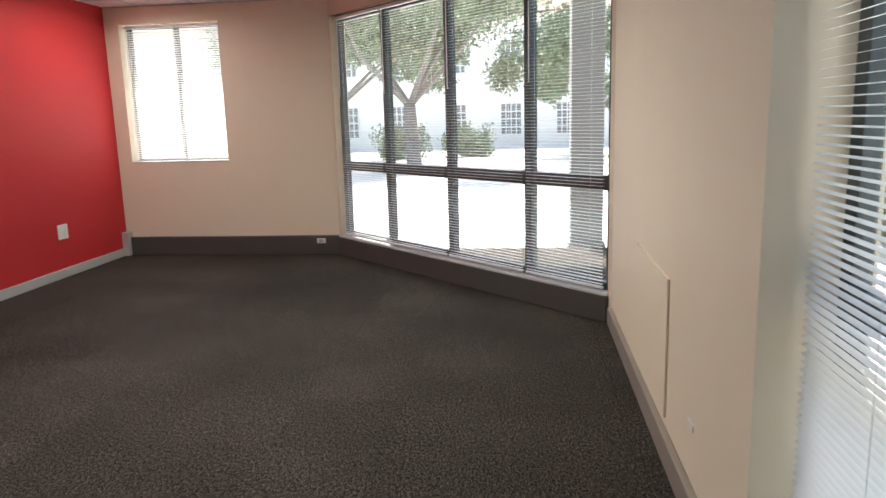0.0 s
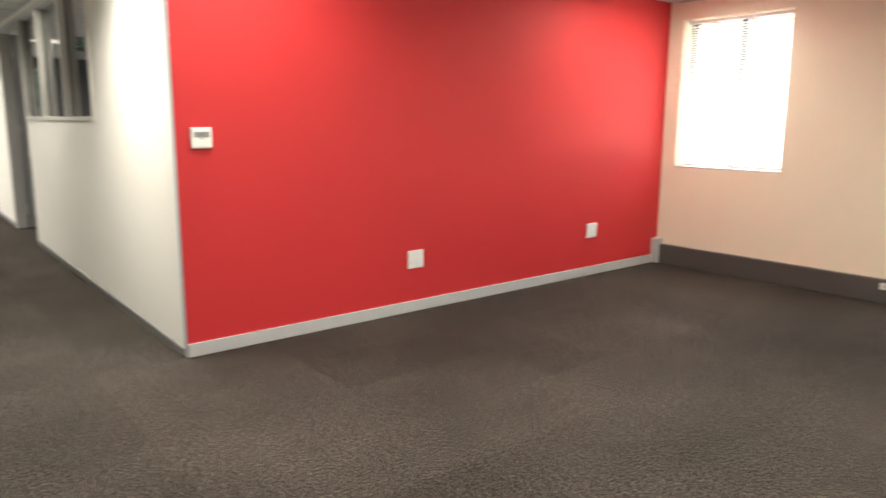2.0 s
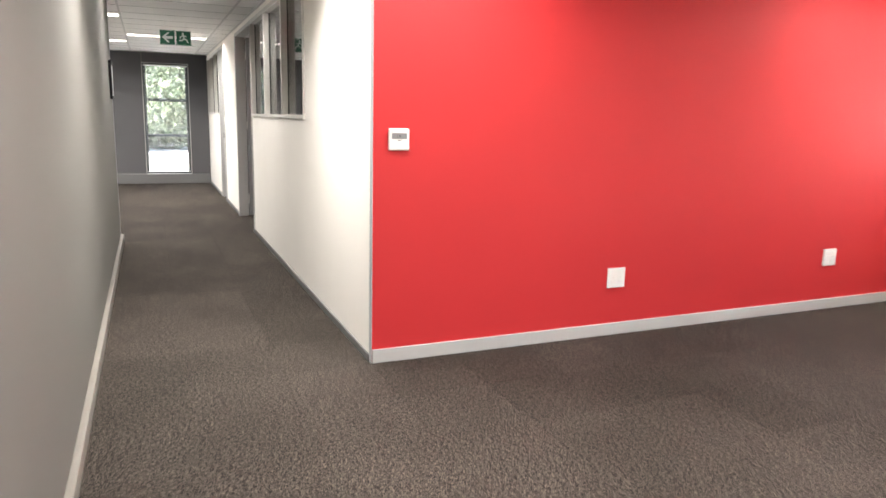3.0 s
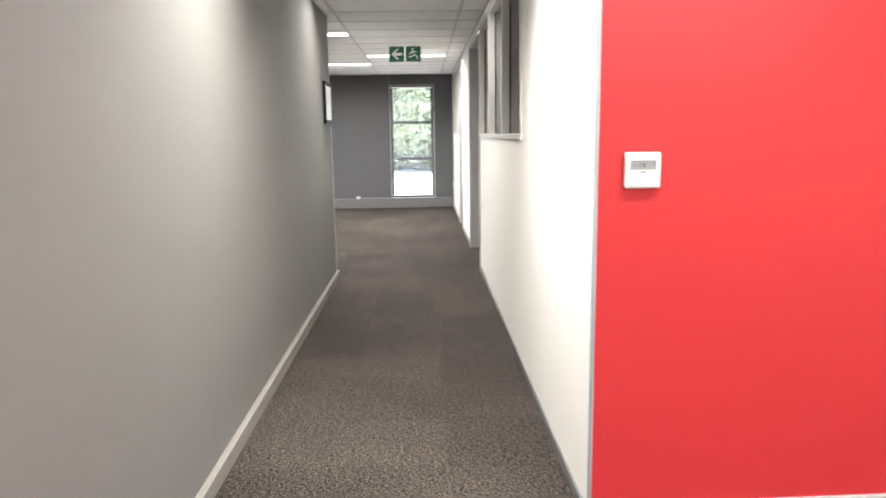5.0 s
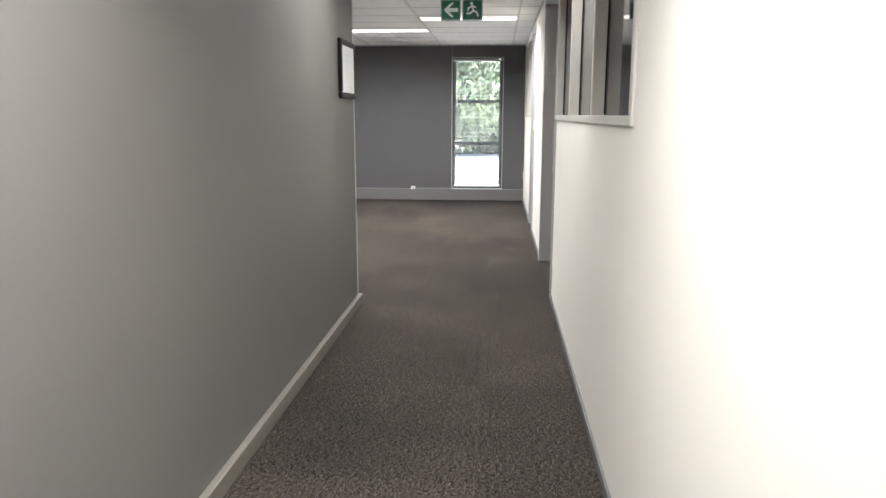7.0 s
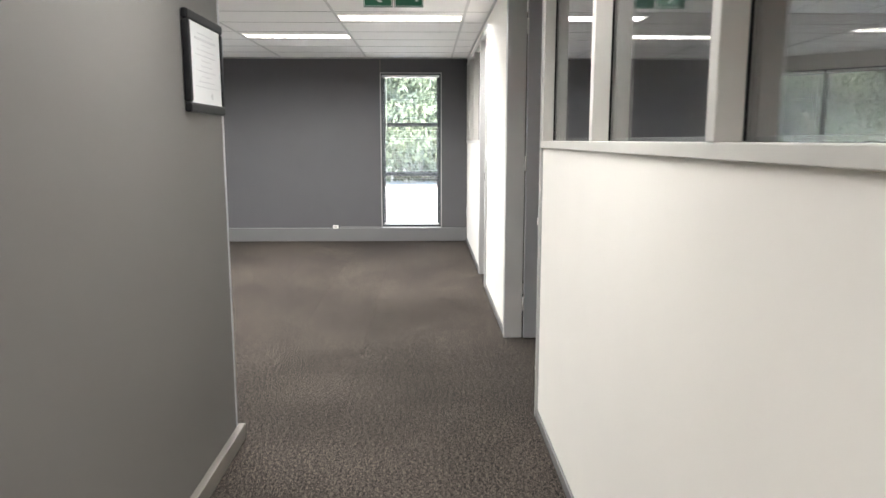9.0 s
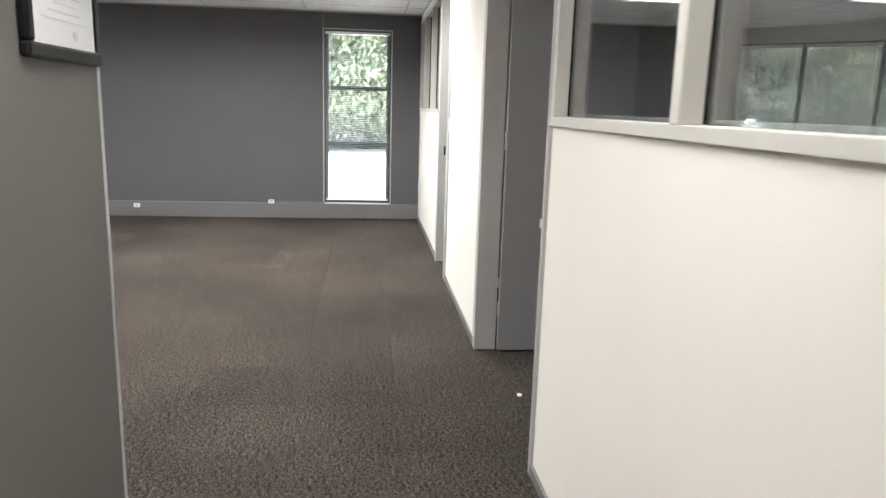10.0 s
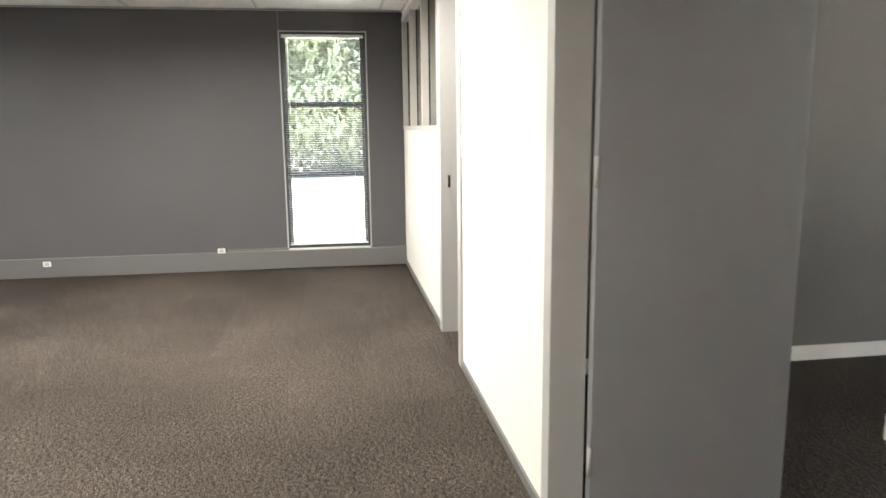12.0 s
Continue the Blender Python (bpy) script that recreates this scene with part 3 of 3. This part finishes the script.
s = thing("duct_socket", "small white outlet plate on the brown cable duct", "socket", pose(2.02, 4.707, 0.14))
part("plate", block(-0.045, 0.045, -0.012, 0, -0.025, 0.025, bevel=0.004), WHITE_PLASTIC, s)
part("socket_outlet", block(-0.02, 0.02, -0.0145, -0.011, -0.014, 0.014, bevel=0.002), SHADE_PLASTIC, s)

# surface conduit on the charcoal wall, sitting on the duct
solid("conduit_trunking", block(FAR_X + 0.001, FAR_X + 0.016, -1.78, -1.18, 0.187, 0.205, bevel=0.002), DUCT_GREY, "thin grey trunking above the cable duct", "trunking", kind="structure")
solid("wall_joint_strip", block(FAR_X + 0.0005, FAR_X + 0.003, -2.178, -2.168, 0.19, 0.82), DARK_WALL, "charcoal joint strip on the end wall", "trim", kind="structure")

# access panel on the cream wall
ap = thing("access_panel", "cream painted board panel screwed to the wall", "panel", pose(4.62, 0.94, 0.425, 0, 0, -90))
part("board", block(-0.395, 0.395, -0.011, -0.0005, -0.28, 0.28, bevel=0.003), CREAM, ap)
for x in (-0.37, 0.37):
    for z in (-0.255, 0.255):
        part("screw", rod((x, -0.0105, z), (x, -0.0122, z), 0.005, 0.004, 8), CREAM, ap)
solid("wall_patch", block(4.614, 4.6195, 0.10, 0.17, 0.29, 0.315, bevel=0.002), WHITE_WALL, "pale filled scar on the cream wall", "patch", kind="structure")

# framed certificate
pic = thing("certificate_frame", "black framed printed certificate hung on the grey wall", "picture frame", pose(-4.275, CORE_Y + 0.0008, 1.69, 0, 0, 180))
fw, fh = 0.225, 0.187
for a in ((-fw, fw, -0.026, 0, fh - 0.038, fh), (-fw, fw, -0.026, 0, -fh, -fh + 0.038), (-fw, -fw + 0.038, -0.0255, 0, -fh + 0.038, fh - 0.038), (fw - 0.038, fw, -0.0255, 0, -fh + 0.038, fh - 0.038)):
    part("frame_rail", block(*a, bevel=0.008), BLACK, pic)
sheet = part("certificate", block(-fw + 0.036, fw - 0.036, -0.020, -0.008, -fh + 0.036, fh - 0.036), PAPER, pic, "white printed certificate")
rng = random.Random(5)
for k in range(11):
    w = (0.10, 0.13, 0.06)[k % 3] * rng.uniform(0.7, 1.1)
    z = 0.115 - k * 0.02
    part("text_line", block(-w, w, -0.0215, -0.0202, z - (0.004 if k == 1 else 0.0013), z + (0.004 if k == 1 else 0.0013)), PALE_INK, sheet)
part("seal", rod((0.06, -0.0202, -0.115), (0.06, -0.0215, -0.115), 0.012, 0.012, 14), PALE_INK, sheet)

# exit sign: two green plates under the ceiling
ex = thing("exit_sign", "green and white hanging emergency exit sign", "exit sign", pose(-5.865, -0.76, 2.29, 0, 0, 90))
for k, c in enumerate((-0.094, 0.094)):
    plate = part("sign_plate", block(c - 0.088, c + 0.088, -0.006, 0.006, -0.088, 0.088, bevel=0.003), GREEN, ex)
    edge = bmesh.new()
    for a in ((c - 0.084, c + 0.084, 0.08, 0.083), (c - 0.084, c + 0.084, -0.083, -0.08), (c - 0.084, c - 0.081, -0.08, 0.08), (c + 0.081, c + 0.084, -0.08, 0.08)):
        box(edge, a[0], a[1], -0.0075, -0.0058, a[2], a[3])
    part("border", edge, SIGN_WHITE, plate)
    if k == 0:
        arrow = bmesh.new()
        v = [arrow.verts.new((c + x * 0.062, -0.0078, z * 0.062)) for x, z in ((-1, 0), (0.05, -0.95), (0.45, -0.95), (-0.25, -0.26), (1, -0.26), (1, 0.26), (-0.25, 0.26), (0.45, 0.95), (0.05, 0.95))]
        arrow.faces.new(v)
        r = bmesh.ops.extrude_face_region(arrow, geom=arrow.faces[:])
        bmesh.ops.translate(arrow, verts=[e for e in r["geom"] if isinstance(e, bmesh.types.BMVert)], vec=(0, 0.0018, 0))
        part("arrow", arrow, SIGN_WHITE, plate, "white arrow")
    else:
        glyph = bmesh.new()
        rod((c - 0.008, -0.0078, 0.053), (c - 0.008, -0.006, 0.053), 0.013, 0.013, 12, glyph)
        for p, q in (((-0.005, 0.036), (0.008, -0.008)), ((0.008, -0.008), (0.035, -0.02)), ((0.035, -0.02), (0.05, -0.052)), ((0.006, -0.008), (-0.022, -0.03)), ((-0.022, -0.03), (-0.05, -0.03)), ((-0.004, 0.032), (0.03, 0.02)), ((-0.005, 0.032), (-0.035, 0.015)), ((-0.035, 0.015), (-0.04, -0.005))):
            d = Vector((q[0] - p[0], 0, q[1] - p[1])).normalized()
            sd = Vector((-d.z, 0, d.x)) * 0.007
            a, b = Vector((c + p[0], -0.0076, p[1])) - d * 0.003, Vector((c + q[0], -0.0076, q[1])) + d * 0.003
            glyph.faces.new([glyph.verts.new(x) for x in (a - sd, b - sd, b + sd, a + sd)])
        part("pictogram", glyph, SIGN_WHITE, plate, "white exit pictogram")
for x in (-0.12, 0.12):
    part("hanger", rod((x, 0, 0.086), (x, 0, 0.21), 0.0015, 0.0015, 6), STEEL, ex)

cr = bmesh.new()
bmesh.ops.create_icosphere(cr, subdivisions=2, radius=0.014)
for v in cr.verts:
    v.co *= 0.8 + 0.4 * noise.noise(v.co * 90)
    v.co.z *= 0.6
solid("paper_scrap", cr, WHITE_PLASTIC, "crumpled white scrap of paper on the carpet", "litter", pose(-5.555, 0.113, 0.0085))


# ---- outdoors ----
g = bmesh.new()
bmesh.ops.create_grid(g, x_segments=2, y_segments=2, size=400)
solid("ground", g, PAVING, "pale sunlit paving outside the windows", "ground", pose(0, 0, -0.16), "structure")


def leaves(name, spots, count, size, material, parent, seed):
    """A crown of many small bent leaves spread through clumps."""
    r = random.Random(seed)
    verts, faces = [], []
    for _ in range(count):
        c, rad = r.choice(spots)
        while True:
            p = Vector((r.uniform(-1, 1), r.uniform(-1, 1), r.uniform(-1, 1)))
            if 0.15 < p.length < 1:
                break
        p = Vector(c) + p * rad * (0.75 + 0.35 * noise.noise(p * 2.3 + Vector(c)))
        t = Euler((r.uniform(0, 6.3), r.uniform(0, 6.3), r.uniform(0, 6.3))).to_matrix()
        s = size * r.uniform(0.6, 1.3)
        k = len(verts)
        verts += [p + t @ Vector(v) for v in ((-s, 0, 0), (0, -0.4 * s, 0.1 * s), (s, 0, 0), (0, 0.4 * s, 0.1 * s))]
        faces.append((k, k + 1, k + 2, k + 3))
    me = bpy.data.meshes.new(name)
    me.from_pydata(verts, [], faces)
    me.materials.append(material)
    ob = new(name, me)
    ob.parent = parent
    return ob


def tree(x, y, height, spread, girth, seed, count=5000, leaf=0.11, low=0.36, label="leafy street tree with a forked grey trunk"):
    r = random.Random(seed)
    t = thing("tree", label, "tree", pose(x, y, -0.16))
    bm = bmesh.new()
    fork = height * low
    lean = Vector((r.uniform(-0.2, 0.2), r.uniform(-0.2, 0.2), fork))
    rod((0, 0, -0.05), lean * 0.5, girth * 1.25, girth, 12, bm), rod(lean * 0.48, lean * 1.02, girth, girth * 0.85, 12, bm)
    spots = []
    for k in range(6):
        a = k * 1.05 + r.uniform(-0.3, 0.3)
        e = lean + Vector((math.cos(a) * spread * 0.45, math.sin(a) * spread * 0.45, height * 0.22 + r.uniform(-0.3, 0.4)))
        tip = lean + Vector((math.cos(a) * spread * 0.8, math.sin(a) * spread * 0.8, height * r.uniform(0.28, 0.6)))
        rod(lean * 0.96, e, girth * 0.45, girth * 0.25, 8, bm), rod(e, tip, girth * 0.25, girth * 0.06, 7, bm)
        spots += [(tip, spread * 0.42), (e + Vector((0, 0, height * 0.22)), spread * 0.4)]
        for q in range(2):
            off = tip + Vector((r.uniform(-1, 1), r.uniform(-1, 1), r.uniform(-0.6, 0.5))) * spread * 0.45
            rod(e.lerp(tip, 0.5), off, girth * 0.14, girth * 0.03, 5, bm)
            spots.append((off, spread * 0.28))
    part("trunk", bm, BARK, t, smooth=True)
    leaves("crown", spots, count, leaf, LEAF, t, seed)
    return t


def shrub(x, y, w, h, seed, count, material, leaf=0.06, label="dense green shrub in a bed"):
    r = random.Random(seed)
    t = thing("shrub", label, "shrub", pose(x, y, -0.16))
    spots = [((r.uniform(-w, w) * 0.6, r.uniform(-w, w) * 0.6, h * (0.1 + 0.8 * k / 22)), min(w, h) * r.uniform(0.4, 0.6)) for k in range(22)]
    stems = bmesh.new()
    for c, _ in spots:
        rod((c[0] * 0.2, c[1] * 0.2, 0), c, 0.03, 0.012, 6, stems)
    part("stems", stems, BARK, t)
    leaves("foliage", spots, count, leaf, material, t, seed)
    return t


# outside the reception's bay
tree(1.0, 17.5, 6.4, 3.6, 0.19, 3, 30000, 0.085, 0.30)
tree(-2.2, 21.0, 6.6, 3.9, 0.2, 4, 26000, 0.09, 0.27)
tree(6.6, 24.0, 6.2, 3.4, 0.2, 9, 26000, 0.09, 0.24)
for k, (x, y) in enumerate(((1.9, 25.0), (-0.6, 24.5), (-6.0, 24.6))):
    shrub(x, y, 1.2, 1.1, 20 + k, 2600, LEAF, 0.08)

house = thing("house", "white plastered two-storey house with small-paned windows", "house", pose(-2.0, 33.0, -0.16))
part("wall", block(-16, 14, 0, 8, 0, 6.4), PLASTER, house)
rf = bmesh.new()
rv = [rf.verts.new(v) for v in ((-16.6, -0.6, 6.3), (14.6, -0.6, 6.3), (14.6, 8.6, 6.3), (-16.6, 8.6, 6.3), (-14, 4, 9), (12, 4, 9))]
for f in ((0, 1, 5, 4), (2, 3, 4, 5), (1, 2, 5), (3, 0, 4), (3, 2, 1, 0)):
    rf.faces.new([rv[k] for k in f])
part("roof", rf, ROOF, house)
for z in (0.6, 3.6):
    for k in range(3, 10):
        x = -13.5 + k * 2.7
        w = part("window", block(x - 0.5, x + 0.5, -0.03, 0.02, z, z + 1.5), PANE_DARK, house)
        bars = bmesh.new()
        for q in range(5):
            u = x - 0.5 + q * 0.25
            box(bars, u - 0.025, u + 0.025, -0.07, -0.028, z, z + 1.5)
        for q in range(5):
            v = z + q * 0.375
            box(bars, x - 0.5, x + 0.5, -0.066, -0.0285, v - 0.025, v + 0.025)
        part("glazing_bars", bars, PLASTER, w)
        part("sill", block(x - 0.6, x + 0.6, -0.16, -0.001, z - 0.09, z - 0.03), PLASTER, w)

col = thing("porch_column", "square grey plastered column outside the bay", "column", pose(4.72, 5.55, -0.16))
part("shaft", block(-0.17, 0.17, -0.17, 0.17, 0.0, 2.91, bevel=0.015), COLUMN, col)
part("plinth", block(-0.195, 0.195, -0.195, 0.195, 0.0, 0.14, bevel=0.01), COLUMN, col)

# outside the tall east window
for k in range(11):
    shrub(8.0 + (k % 2) * 0.5, -4.5 + k * 1.35, 1.2, 3.0, 40 + k, 3000, LEAF_DARK, 0.08, "tall dark hedge shrub near the window")

# outside the office end wall and its bay
for k in range(9):
    shrub(-28.5 - (k % 2) * 2.0, -24.0 + k * 3.9, 3.0, 6.0 + (k % 3), 60 + k, 36000, LEAF, 0.12, "tall leafy garden bush beyond the paving")
# Three more bushes, added to cover bright ground mirrored in the partition glass.
for k, (x, y) in enumerate(((-25.0, -27.5), (-20.5, -29.5), (-16.0, -30.5))):
    shrub(x, y, 3.0, 6.0, 80 + k, 30000, LEAF, 0.12, "tall leafy garden bush beyond the paving")
for k, (x, y) in enumerate(((-31.0, -1.0), (-30.0, -9.0), (-31.5, 6.0), (-26.0, -20.0))):
    tree(x, y, 11.0, 4.6, 0.3, 71 + k, 9000, 0.16, 0.2)

# ---- carpet tiles, laid last ----
floor = solid("floor", block(-11.5, 4.9, -6.6, 5.0, -0.15, -0.006), SOIL, "floor slab under dark carpet tiles", "floor", kind="structure")
CT = 0.5
tile_mesh = mesh("carpet_tile", block(-CT / 2 + 0.0006, CT / 2 - 0.0006, -CT / 2 + 0.0006, CT / 2 - 0.0006, -0.006, 0.0), CARPET)
rest, near = bmesh.new(), 0
for i in range(-23, 10):
    for j in range(-13, 10):
        cx, cy = (i + 0.5) * CT, (j + 0.5) * CT
        if not (-11.4 < cx < 4.8 and -6.4 < cy < 4.95):
            continue
        close = (-10.5 < cx < 1.0 and -2.0 < cy < 0.6) or (0.5 < cx < 4.6 and -2.6 < cy < 3.0)
        if close and near < 300:
            near += 1
            o = new("carpet_tile", tile_mesh)
            o.parent = floor
            o.location = (cx, cy, 0)
        else:
            box(rest, cx - CT / 2 + 0.0006, cx + CT / 2 - 0.0006, cy - CT / 2 + 0.0006, cy + CT / 2 - 0.0006, -0.006, 0.0)
part("carpet_tiles", rest, CARPET_FAR, floor, kind="stuff")
